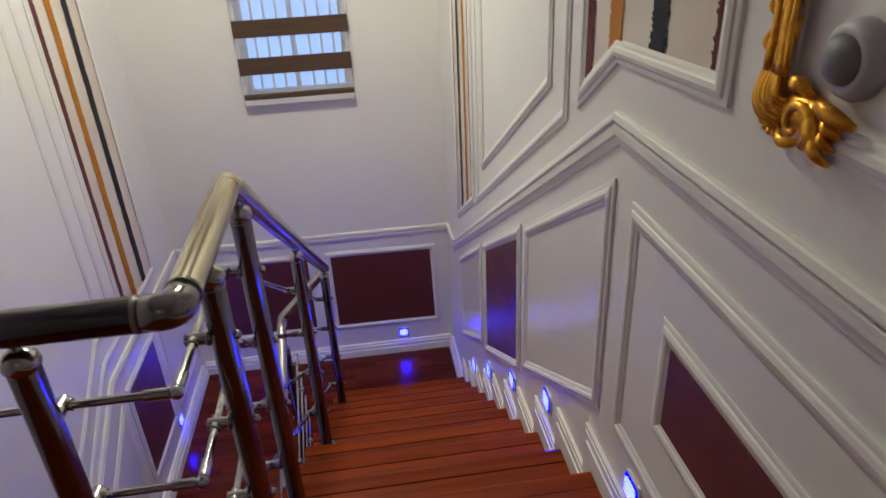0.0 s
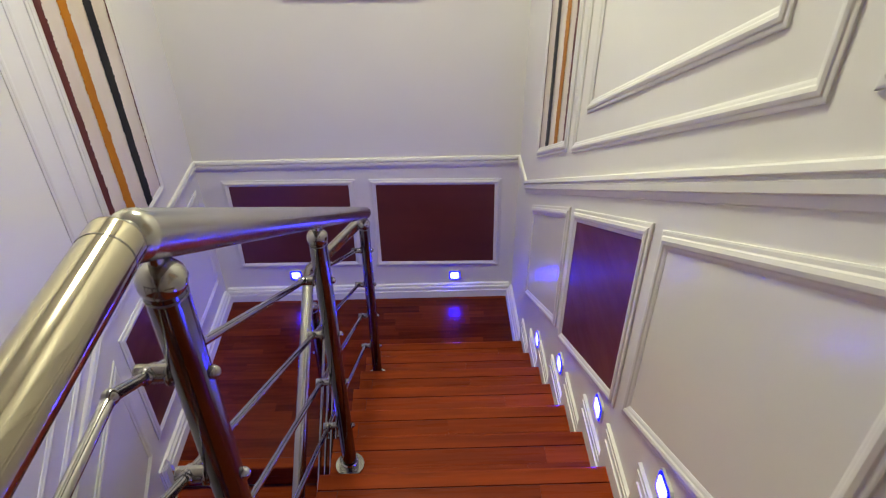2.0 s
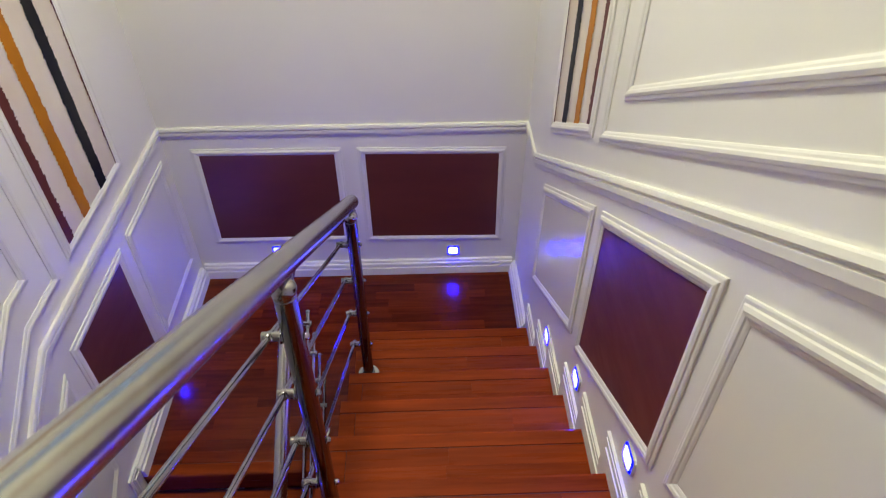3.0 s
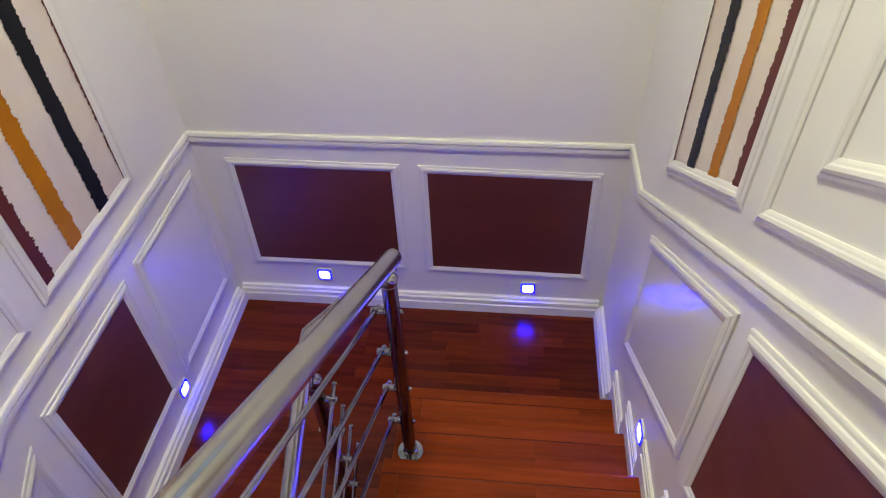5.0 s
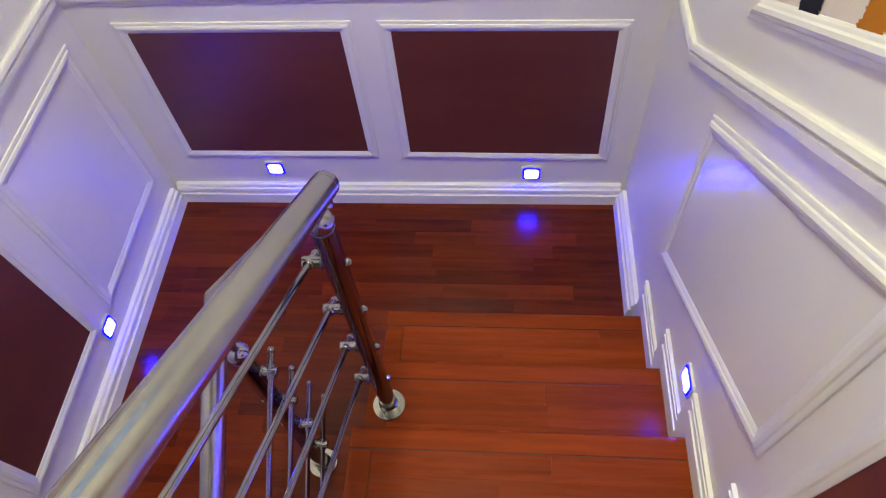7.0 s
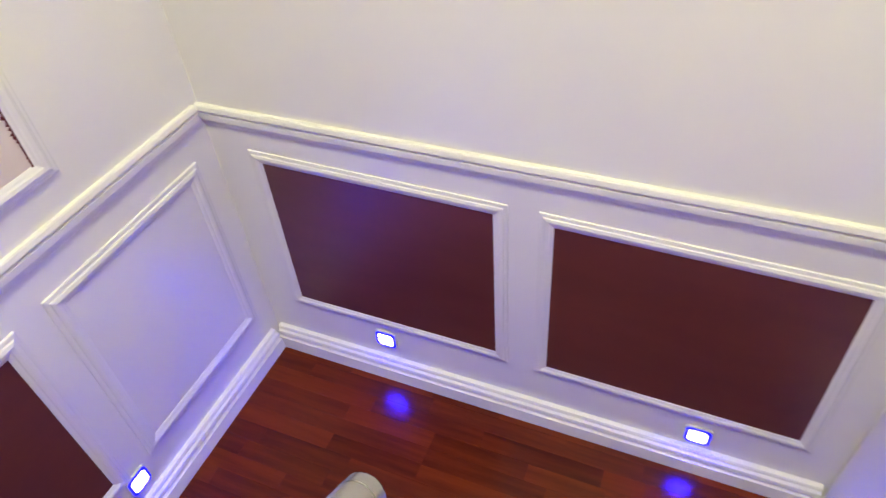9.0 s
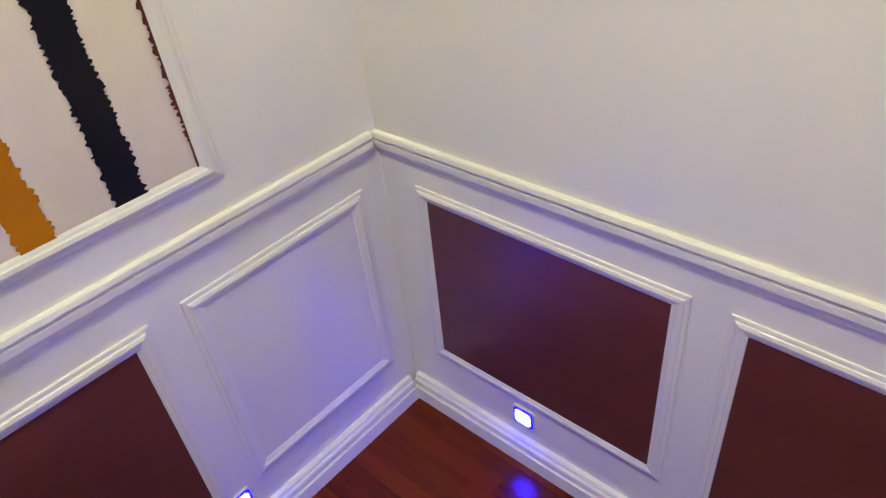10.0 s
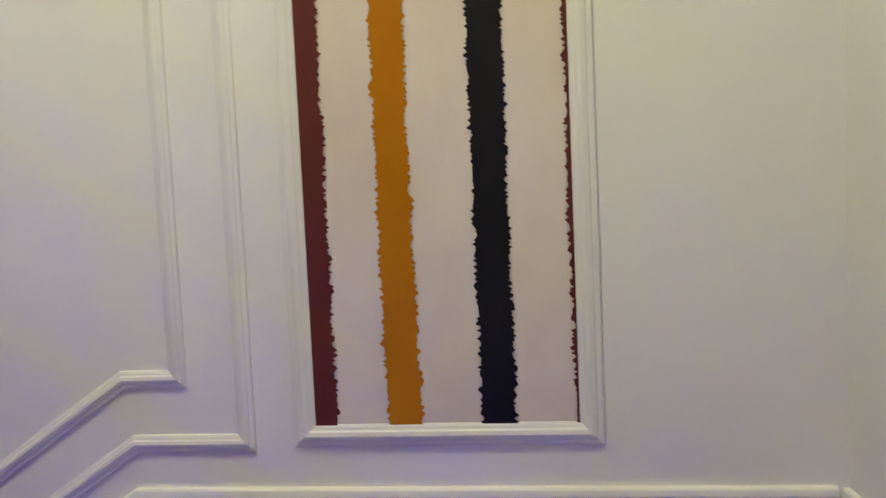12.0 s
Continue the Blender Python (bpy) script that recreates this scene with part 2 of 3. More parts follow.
# ---- mouldings ----
def offset_path(pts, d, closed):
    """The line of points moved d to its left, with mitred corners."""
    out, n = [], len(pts)
    for i in range(n):
        p = Vector(pts[i])
        a = p - Vector(pts[i - 1]) if closed or i else None
        b = Vector(pts[(i + 1) % n]) - p if closed or i < n - 1 else None
        a, b = (a or b).normalized(), (b or a).normalized()
        na, nb = Vector((-a.y, a.x)), Vector((-b.y, b.x))
        m = (na + nb).normalized()
        out.append(p + m * (d / max(0.2, m.dot(na))))
    return out


FRAME = [(0.0, 0.0), (0.0, 0.006), (0.004, 0.0075), (0.012, 0.008), (0.015, 0.0115), (0.024, 0.0142), (0.033, 0.0125), (0.037, 0.0095), (0.043, 0.008), (0.049, 0.0052), (0.049, 0.0)]
RAIL = [(0.0, 0.0), (0.0, 0.011), (0.004, 0.0145), (0.017, 0.0175), (0.02, 0.016), (0.022, 0.009), (0.027, 0.0085), (0.029, 0.015), (0.048, 0.0145), (0.052, 0.008), (0.064, 0.0065), (0.07, 0.0055), (0.074, 0.0)]
BASE = [(0.0, 0.0), (0.0, 0.016), (0.007, 0.021), (0.014, 0.019), (0.02, 0.028), (0.034, 0.031), (0.036, 0.024), (0.046, 0.024), (0.049, 0.036), (0.1, 0.041), (0.1, 0.0)]


def run(bm, wall, profile, paths, i, j):
    """One straight length of a moulding between corners i and j."""
    a = [bm.verts.new(wall(*paths[k][i], h)) for k, (o, h) in enumerate(profile)]
    b = [bm.verts.new(wall(*paths[k][j], h)) for k, (o, h) in enumerate(profile)]
    for k in range(len(profile) - 1):
        bm.faces.new((a[k], a[k + 1], b[k + 1], b[k]))
    bm.faces.new(a)
    bm.faces.new(b)
    return bm


def frame_moulding(parent, wall, pts, flip, scale=1.0, profile=FRAME):
    """The mitred lengths of a closed picture-frame moulding; pts are its outer corners."""
    profile = [(o * scale, h * scale) for o, h in profile]
    paths = [offset_path(pts, -o if flip else o, True) for o, h in profile]
    for i in range(len(pts)):
        part("moulding", run(bmesh.new(), wall, profile, paths, i, (i + 1) % len(pts)), TRIM, parent)
    return paths[-1]


def area(pts):
    return sum(a[0] * b[1] - b[0] * a[1] for a, b in zip(pts, pts[1:] + pts[:1])) / 2


def sheet(wall, pts, h0, h1):
    bm = bmesh.new()
    a = [bm.verts.new(wall(*p, h1)) for p in pts]
    b = [bm.verts.new(wall(*p, h0)) for p in pts]
    bm.faces.new(a)
    for i in range(len(pts)):
        j = (i + 1) % len(pts)
        bm.faces.new((a[i], a[j], b[j], b[i]))
    return bm


def wall_panel(wall, pts, mat=None, label="", scale=1.0, group="wall panels", lift=0.0):
    t = thing("wall_panel", label, "wall panel", group)
    inner = frame_moulding(t, wall, pts, area(pts) < 0, scale)
    if mat:
        part("panel_field", sheet(wall, [tuple(p) for p in inner], -0.002, 0.004 + lift), mat, t)
    return t


WHITE_LABEL = "white raised moulding framing a plain white wall panel"
RED_LABEL = "white moulding framing a dark maroon lacquered wall panel"
# end wall
wall_panel(on_far, [(-1.049, 0.953), (-0.225, 0.946), (-0.225, 0.265), (-1.057, 0.268)], MAROON, RED_LABEL, 0.85)
wall_panel(on_far, [(-0.138, 0.945), (0.692, 0.932), (0.705, 0.246), (-0.135, 0.26)], MAROON, RED_LABEL, 0.85)
# wall beside the upper flight
wall_panel(on_right, [(3.532, 1.113), (2.735, 1.612), (2.735, 0.963), (3.532, 0.472)], FIELD, "white moulding framing a sloping glossy white panel")
wall_panel(on_right, [(2.662, 1.652), (1.893, 2.108), (1.893, 1.405), (2.662, 0.958)], MAROON, "white moulding framing a sloping dark maroon panel")
wall_panel(on_right, [(1.825, 2.135), (1.014, 2.628), (1.014, 1.952), (1.825, 1.468)], FIELD, "white moulding framing a sloping glossy white panel")
wall_panel(on_right, [(0.912, 2.614), (-1.200, 2.614), (-1.200, 1.985), (0.912, 1.985)], PAINT, "large white moulding framing a white wall panel in the upper hall")
wall_panel(on_right, [(0.712, 2.448), (-1.000, 2.448), (-1.000, 2.160), (0.712, 2.160)], MAROON, RED_LABEL, lift=0.005)
wall_panel(on_right, [(2.830, 1.800), (1.390, 2.656), (1.39, 3.9), (2.83, 3.9)], None, "tall white moulding with a sloping foot on the white wall", 0.8)
wall_panel(on_right, [(2.675, 2.040), (1.552, 2.710), (1.552, 3.75), (2.675, 3.75)], None, "inner white moulding with a sloping foot on the white wall", 0.8)
# wall beside the lower flight
wall_panel(on_left, [(3.432, 0.938), (4.034, 0.94), (4.034, 0.222), (3.432, 0.222)], PAINT, WHITE_LABEL)
wall_panel(on_left, [(2.742, 0.934), (3.345, 0.934), (3.345, 0.226), (2.742, 0.226)], MAROON, RED_LABEL)
wall_panel(on_left, [(2.655, 0.9), (1.75, 0.3), (1.75, -0.36), (2.655, 0.24)], FIELD, "white moulding framing a sloping white panel beside the lower steps")
wall_panel(on_left, [(1.66, 0.24), (0.9, -0.264), (0.9, -0.924), (1.66, -0.42)], MAROON, "white moulding framing a sloping dark maroon panel")
wall_panel(on_left, [(2.895, 1.18), (2.625, 1.18), (0.9, 0.035), (0.9, 3.9), (2.895, 3.9)], None, "tall white moulding with a bent foot on the white wall", 0.8)
wall_panel(on_left, [(2.745, 1.325), (2.605, 1.325), (1.06, 0.3), (1.06, 3.75), (2.745, 3.75)], None, "inner white moulding with a bent foot on the white wall", 0.8)


def stripe(parent, wall, u0, u1, bottom, top, mat, rough0=1.0, rough1=1.0):
    """A painted band with ragged edges; bottom gives the height of its foot at u."""
    step, amp = 0.0043, 0.0072
    n = int((top - bottom(u0)) / step)
    bm = bmesh.new()
    last, drift = None, [0.0, 0.0]
    for i in range(n + 1):
        row = []
        for s, (u, k) in enumerate(((u0, rough0), (u1, rough1))):
            lo = bottom(u)
            drift[s] = 0.9 * drift[s] + random.uniform(-0.0012, 0.0012)
            tooth = amp * random.uniform(0.3, 1.15) if random.random() < 0.42 else amp * random.uniform(-0.25, 0.2)
            j = k * (math.copysign(1, (u0, u1)[s] - (u0, u1)[1 - s]) * (tooth - 0.3 * amp) + 1.1 * drift[s])
            row.append(bm.verts.new(wall(u + j, lo + (top - lo) * i / n, 0.0062)))
        if last:
            bm.faces.new((last[0], last[1], row[1], row[0]))
        last = row
    return part("stripe", bm, mat, parent)


def striped_panel(wall, pts, bands, bottom, top, label):
    t = thing("striped_wall_panel", label, "wall panel", "striped wallpaper panels")
    inner = frame_moulding(t, wall, pts, area(pts) < 0)
    part("wallpaper", sheet(wall, [tuple(p) for p in inner], -0.002, 0.004), WALLPAPER, t, "cream wallpaper")
    for u0, u1, mat, k0, k1 in bands:
        stripe(t, wall, u0, u1, bottom, top, mat, k0, k1)
    return t


STRIPE_LABEL = "framed cream wallpaper with ragged brown, ochre and black stripes"
striped_panel(on_left, [(2.984, 1.190), (3.643, 1.190), (3.643, 3.9), (2.984, 3.9)],
              [(3.033, 3.083, BROWN, 0, 1), (3.192, 3.263, ORANGE, 1, 1), (3.391, 3.464, BLACK, 1, 1), (3.585, 3.594, BROWN, 1, 0)], lambda u: 1.236, 3.854, STRIPE_LABEL)
striped_panel(on_right, [(3.548, 1.386), (2.912, 1.764), (2.912, 3.9), (3.548, 3.9)],
              [(3.499, 3.487, BROWN, 0, 1), (3.357, 3.286, BLACK, 1, 1), (3.17, 3.103, ORANGE, 1, 1), (3.003, 2.961, BROWN, 1, 0)], lambda u: 1.459 + (3.495 - u) * 0.594, 3.854, STRIPE_LABEL)
striped_panel(on_right, [(1.302, 2.712), (1.052, 2.880), (0.600, 2.900), (0.6, 3.9), (1.302, 3.9)],
              [(1.253, 1.205, BROWN, 0, 1), (1.11, 1.04, ORANGE, 1, 1), (0.9, 0.83, BLACK, 1, 1), (0.665, 0.649, BROWN, 1, 0)], lambda u: 2.932 - max(0, u - 1.03) * 0.67 + (1.03 - min(u, 1.03)) * 0.044, 3.854, STRIPE_LABEL)


def trim_run(name, wall, pts, profile, flip, label, category):
    paths = [offset_path(pts, -o if flip else o, False) for o, h in profile]
    bm = bmesh.new()
    for i in range(len(pts) - 1):
        run(bm, wall, profile, paths, i, i + 1)
    return structure(name, bm, TRIM, label, category)


trim_run("trim_chair_rail_right", on_right, [(YF - 0.027, 1.1), (3.812, 1.1), (1.03, 2.781), (YB, 2.781)], RAIL, False, "white moulded chair rail following the stairs", "chair rail")
trim_run("trim_chair_rail_left", on_left, [(YF - 0.027, 1.1), (2.615, 1.1), (-0.6, -0.957)], RAIL, False, "white moulded chair rail following the lower stairs", "chair rail")
trim_run("trim_chair_rail_far", on_far, [(XL, 1.094), (XR, 1.094)], RAIL, True, "white moulded chair rail across the end wall", "chair rail")
trim_run("baseboard_far", on_far, [(XL + 0.02, 0.1), (XR - 0.02, 0.1)], BASE, True, "white grooved baseboard of the landing", "baseboard")
trim_run("baseboard_right", on_right, [(YF - 0.041, 0.1), (nose(1) + 0.085, 0.1)], BASE, False, "white grooved baseboard of the landing", "baseboard")
trim_run("baseboard_left", on_left, [(YF - 0.041, 0.1), (LOW_NOSE, 0.1)], BASE, False, "white grooved baseboard of the landing", "baseboard")


def stepped_skirting(wall, pts_of, ks, name, label):
    """White skirting that climbs with the steps, one mitred piece a step, thin above and thicker below."""
    t = tagged(new(name), label, "baseboard", kind="structure")
    for k in ks:
        for drop, h in ((0.0, 0.011), (0.013, 0.0145), (0.036, 0.02)):
            part("skirting_board", sheet(wall, pts_of(k, drop), -0.002, h), TRIM, t)
    return t


def right_piece(k, d):
    end = YB if k == STEPS else nose(k + 1) + 0.085
    z = RISE * k
    back = nose(k) + 0.085 - d
    return [(end - (d if k < STEPS else 0), z), (nose(k) + 0.001, z), (nose(k) + 0.001, z - RISE), (back, z - RISE), (back, z + 0.1 - d), (end - (d if k < STEPS else 0), z + 0.1 - d)]


def left_piece(j, d):
    z, r = -RISE * j, LOW_NOSE - GOING * (j - 1)
    low = r - GOING
    return [(r - 0.001, z), (r - 0.001, z + RISE), (r, z + RISE), (r, z + RISE + 0.1 - d), (r - 0.085 + d, z + RISE + 0.1 - d), (r - 0.085 + d, z + 0.1 - d), (low, z + 0.1 - d), (low, z)]


stepped_skirting(on_right, right_piece, range(1, STEPS + 1), "baseboard_stepped_right", "white stepped skirting climbing beside the treads")
stepped_skirting(on_left, left_piece, range(1, LOW_STEPS + 1), "baseboard_stepped_left", "white stepped skirting beside the lower treads")

# ---- window and blind ----
window = tagged(new("window_1"), "daylit window behind a striped roller blind", "window", kind="structure")
wf = bmesh.new()
for a in ((WIN[0], WIN[0] + 0.03, WIN[2], WIN[3]), (WIN[1] - 0.03, WIN[1], WIN[2], WIN[3]), (WIN[0] + 0.03, WIN[1] - 0.03, WIN[2], WIN[2] + 0.03), (WIN[0] + 0.03, WIN[1] - 0.03, WIN[3] - 0.03, WIN[3])):
    box(wf, a[0], a[1], YF + 0.07, YF + 0.12, a[2], a[3])
box(wf, -0.16, -0.13, YF + 0.07, YF + 0.12, WIN[2] + 0.03, WIN[3] - 0.03)
part("window_frame", wf, TRIM, window)
pane = part("pane", block(WIN[0] + 0.03, WIN[1] - 0.03, YF + 0.092, YF + 0.098, WIN[2] + 0.03, WIN[3] - 0.03), GLASS, window)
pane.visible_shadow = False
bars = tagged(new("window_bars"), "white metal security bars outside the window", "window bars")
for x in (-0.4, -0.32, -0.24, -0.05, 0.03, 0.11):
    part("bar", tube(bmesh.new(), [(x, YF + 0.2, WIN[2] - 0.05), (x, YF + 0.2, WIN[3] + 0.05)], 0.008, 8), TRIM, bars)
part("bar", tube(bmesh.new(), [(WIN[0] - 0.02, YF + 0.2, WIN[2] - 0.03), (WIN[1] + 0.02, YF + 0.2, WIN[2] - 0.03)], 0.01, 8), TRIM, bars)
blind = thing("zebra_blind", "zebra roller blind with brown and sheer bands over the window", "window blind")
bx0, bx1, by = -0.497, 0.216, YF - 0.035
part("cassette", block(bx0 - 0.01, bx1 + 0.01, YF - 0.08, YF - 0.002, 3.36, 3.45, bevel=0.012), SLAT, blind)
z = 2.160
while z < 3.3:
    part("sheer_band", block(bx0, bx1, by - 0.0008, by, z, z + 0.125), SHEER, blind)
    part("brown_band", block(bx0, bx1, by - 0.006, by + 0.003, z + 0.125, z + 0.23), SLAT, blind)
    z += 0.23
part("bottom_rail", block(bx0, bx1, by - 0.011, by + 0.011, 2.126, 2.16, bevel=0.004), SLAT, blind)
part("weight_bar", block(bx0 + 0.003, bx1 - 0.003, by - 0.009, by + 0.009, 2.086, 2.126, bevel=0.004), PLASTIC, blind, "pale plastic weight bar")


bm = bmesh.new()
box(bm, -2.2, 2.0, YF + 1.5, YF + 1.52, -1.0, 5.5)
structure("backdrop", bm, DAY, "pale blue daylight beyond the window", "backdrop")

# ---- stairs ----
def rough_planks(parent, x0, x1, y0, y1, z, mat, lengths=(0.26, 0.34, 0.42, 0.5), width=0.066, th=0.012):
    """Narrow laminate strips along x, each an object on a shared mesh."""
    rows = max(1, round((y1 - y0) / width))
    w = (y1 - y0) / rows
    for r in range(rows):
        x = x0
        first = True
        while x < x1 - 0.001:
            ln = random.choice(lengths)
            if first:
                ln *= random.choice((0.4, 0.7, 1.0))
                first = False
            if x1 - (x + ln) < 0.1:
                ln = x1 - x
            ln = min(ln, x1 - x)
            me = plank_mesh(round(ln, 3), round(w, 4), th, mat)
            ob = new("plank", me)
            ob.parent = parent
            ob.location = (x, y0 + r * w, z)
            x += ln


PLANKS = {}


def plank_mesh(ln, w, th, mat):
    key = (ln, w, th, mat.name)
    if key not in PLANKS:
        bm = bmesh.new()
        g, c = 0.0001, 0.00025
        lo = [bm.verts.new(p) for p in ((g, g, -th), (ln - g, g, -th), (ln - g, w - g, -th), (g, w - g, -th))]
        mid = [bm.verts.new(p) for p in ((g, g, -c), (ln - g, g, -c), (ln - g, w - g, -c), (g, w - g, -c))]
        hi = [bm.verts.new(p) for p in ((g + c, g + c, 0), (ln - g - c, g + c, 0), (ln - g - c, w - g - c, 0), (g + c, w - g - c, 0))]
        bm.faces.new(hi)
        for i in range(4):
            j = (i + 1) % 4
            bm.faces.new((mid[i], mid[j], hi[j], hi[i]))
            bm.faces.new((lo[i], lo[j], mid[j], mid[i]))
        me = bpy.data.meshes.new("plank")
        bm.to_mesh(me)
        bm.free()
        me.materials.append(mat)
        PLANKS[key] = me
    return PLANKS[key]


def nosing_board(x0, x1, y_front, y_back, z, th=0.034):
    """A nosing strip with a rounded front; y_front is the leading edge."""
    s = 1 if y_front > y_back else -1
    prof = [(y_back, z - th), (y_back, z), (y_front - s * 0.012, z), (y_front - s * 0.004, z - 0.003), (y_front, z - 0.011), (y_front, z - th + 0.008), (y_front - s * 0.006, z - th)]
    bm = bmesh.new()
    a = [bm.verts.new((x0, y, v)) for y, v in prof]
    b = [bm.verts.new((x1, y, v)) for y, v in prof]
    for i in range(len(prof)):
        j = (i + 1) % len(prof)
        bm.faces.new((a[i], a[j], b[j], b[i]))
    bm.faces.new(a)
    bm.faces.new(b)
    return bm


def flight(name, label, x0, x1, fronts, sign, trim_side):
    """Steps: fronts gives (leading edge y, tread height) from the lowest to the highest; sign is the way that the noses face."""
    t = thing(name, label, "stairs")
    for i, (y, z) in enumerate(fronts):
        back = y - sign * GOING
        wall_side = (x0 + 0.06, x1) if trim_side < 0 else (x0, x1 - 0.06)
        core = part("tread", block(x0, x1, min(y - sign * 0.02, back - sign * 0.02), max(y - sign * 0.02, back - sign * 0.02), z - 0.034, z - 0.004), JOINT, t)
        part("nosing", nosing_board(x0 - 0.004, x1, y, y - sign * 0.062, z), WOOD_EDGE, core)
        lo, hi = sorted((y - sign * 0.0665, back - sign * 0.004))
        rough_planks(core, wall_side[0], wall_side[1], lo, hi, z, TREAD, (0.5, 0.7, 0.9))
        ex = (x0 - 0.004, x0 + 0.058) if trim_side < 0 else (x1 - 0.058, x1 + 0.004)
        part("edge_trim", block(*ex, lo + 0.001, hi - 0.001, z - 0.034, z + 0.001, bevel=0.002), WOOD_EDGE, core)
        part("riser", block(x0, x1, *sorted((y - sign * 0.022, y - sign * 0.036)), z - RISE, z - 0.034), WOOD_EDGE, t)
    return t


up = [(nose(k), RISE * k) for k in range(1, STEPS + 1)]
upper_flight = flight("stair_flight", "upper flight of glossy red-brown laminate stairs", EDGE, XR, up, 1, -1)
bm = bmesh.new()
side = [(nose(1) - 0.036, 0.0)]
for k in range(1, STEPS + 1):
    side += [(nose(k) - 0.036, RISE * k - 0.036), (nose(k + 1) - 0.036, RISE * k - 0.036)]
side += [(nose(STEPS + 1), TOP - 0.25), (nose(1) - 0.3, -0.17), (nose(1) - 0.036, -0.17)]
a = [bm.verts.new((EDGE + 0.001, y, z)) for y, z in side]
b = [bm.verts.new((EDGE + 0.025, y, z)) for y, z in side]
bm.faces.new(a)
bm.faces.new(b)
for i in range(len(side)):
    j = (i + 1) % len(side)
    bm.faces.new((a[i], a[j], b[j], b[i]))
part("stringer", bm, WOOD_EDGE, upper_flight, "stepped wooden stringer")
bm = bmesh.new()
vs = [bm.verts.new(p) for p in ((EDGE + 0.025, nose(1) - 0.3, -0.17), (XR, nose(1) - 0.3, -0.17), (XR, nose(STEPS + 1), TOP - 0.25), (EDGE + 0.025, nose(STEPS + 1), TOP - 0.25))]
bm.faces.new(vs)
part("soffit", bm, PAINT, upper_flight, "white plastered underside")

down = [(LOW_NOSE - GOING * j, -RISE * j) for j in range(1, LOW_STEPS)]
lower_flight = flight("stair_flight", "lower flight of glossy red-brown laminate stairs", XL, LOW_EDGE, [(y, z) for y, z in down], -1, 1)
part("stringer", block(LOW_EDGE - 0.024, LOW_EDGE - 0.001, LOW_NOSE + 0.03, LOW_NOSE + 0.2, -0.4, -0.19), WOOD_EDGE, lower_flight)

part("nosing", nosing_board(XL, EDGE, LOW_NOSE, LOW_NOSE + 0.062, 0.0), WOOD_EDGE, landing)
part("riser", block(XL, EDGE, LOW_NOSE + 0.022, LOW_NOSE + 0.036, -RISE, -0.034), WOOD_EDGE, landing)

# ---- railing ----
RX, BX = -0.064, -0.117
SLOPE = 0.645
RAIL_R, POST_R, BAR_R = 0.0285, 0.0245, 0.0075
PEAK = Vector((RX, 1.05, 2.688))
END = Vector((RX, 3.115, 2.688 - SLOPE * 2.065))
CORNER = Vector((RX, 0.535, 2.688))
LX, LBX = -0.335, -0.287
ELBOW = Vector((LX, 2.975, 1.128))
LOW_SLOPE = RISE / GOING
BEND = 1.02
Y1, X1 = Vector((0, 1, 0)), Vector((1, 0, 0))
railing = thing("stair_railing", "polished stainless steel stair railing with four bars between posts", "railing")
down_dir = (END - PEAK).normalized()


def tube_part(name, pts, r, mat, parent, seg=12, label=""):
    return part(name, tube(bmesh.new(), pts, r, seg), mat, parent, label, smooth=True)


def dome(bm, at, d, r, depth, seg=24, rows=5):
    """A rounded end cap on a tube of radius r that ends at the point, facing d."""
    d = d.normalized()
    side = d.cross(Vector((0, 0, 1))).normalized()
    up = side.cross(d)
    last = None
    for i in range(rows + 1):
        a = 0.5 * math.pi * i / rows
        c, k = at + d * (depth * math.sin(a)), max(r * math.cos(a), 0.0004)
        ring = [bm.verts.new(c + k * (math.cos(w) * side + math.sin(w) * up)) for w in [2 * math.pi * n / seg for n in range(seg)]]
        if last:
            for n in range(seg):
                bm.faces.new((last[n], last[(n + 1) % seg], ring[(n + 1) % seg], ring[n]))
        last = ring
    bm.faces.new(last)
    return bm


# sloping rail with a rounded head that meets the level rail at a knuckle
slope_rail = tube_part("handrail", [END, PEAK + down_dir * 0.03], RAIL_R, SATIN, railing, 24, "satin sloping handrail")
part("end_cap", dome(bmesh.new(), END, down_dir, RAIL_R, 0.006), BRIGHT, slope_rail, smooth=True)
tube_part("seam", [END - down_dir * 0.022, END - down_dir * 0.0205], RAIL_R + 0.0004, JOINT_STEEL, slope_rail, 24)
part("knuckle", dome(bmesh.new(), PEAK + down_dir * 0.03, -down_dir, RAIL_R, 0.021), SATIN, slope_rail, smooth=True)
level_rail = tube_part("handrail", [PEAK - Y1 * 0.006, CORNER + Y1 * 0.05], RAIL_R, BRIGHT, railing, 24)
tube_part("seam", [PEAK - Y1 * 0.034, PEAK - Y1 * 0.0325], RAIL_R + 0.0004, JOINT_STEEL, level_rail, 24)
tube_part("pivot", [PEAK - Y1 * 0.008, PEAK + down_dir * 0.018], RAIL_R * 0.62, JOINT_STEEL, level_rail, 16)
tube_part("rail_collar", [CORNER + Y1 * 0.046, CORNER + Y1 * 0.054], RAIL_R + 0.0005, JOINT_STEEL, railing, 24)
tube_part("elbow", [CORNER + Y1 * 0.05] + rounded(CORNER + Y1 * 0.2, CORNER, CORNER - X1, 0.024, 7) + [CORNER - X1 * 0.055], RAIL_R, POLISHED, railing, 24)
tube_part("rail_collar", [CORNER - X1 * 0.05, CORNER - X1 * 0.058], RAIL_R + 0.0005, JOINT_STEEL, railing, 24)
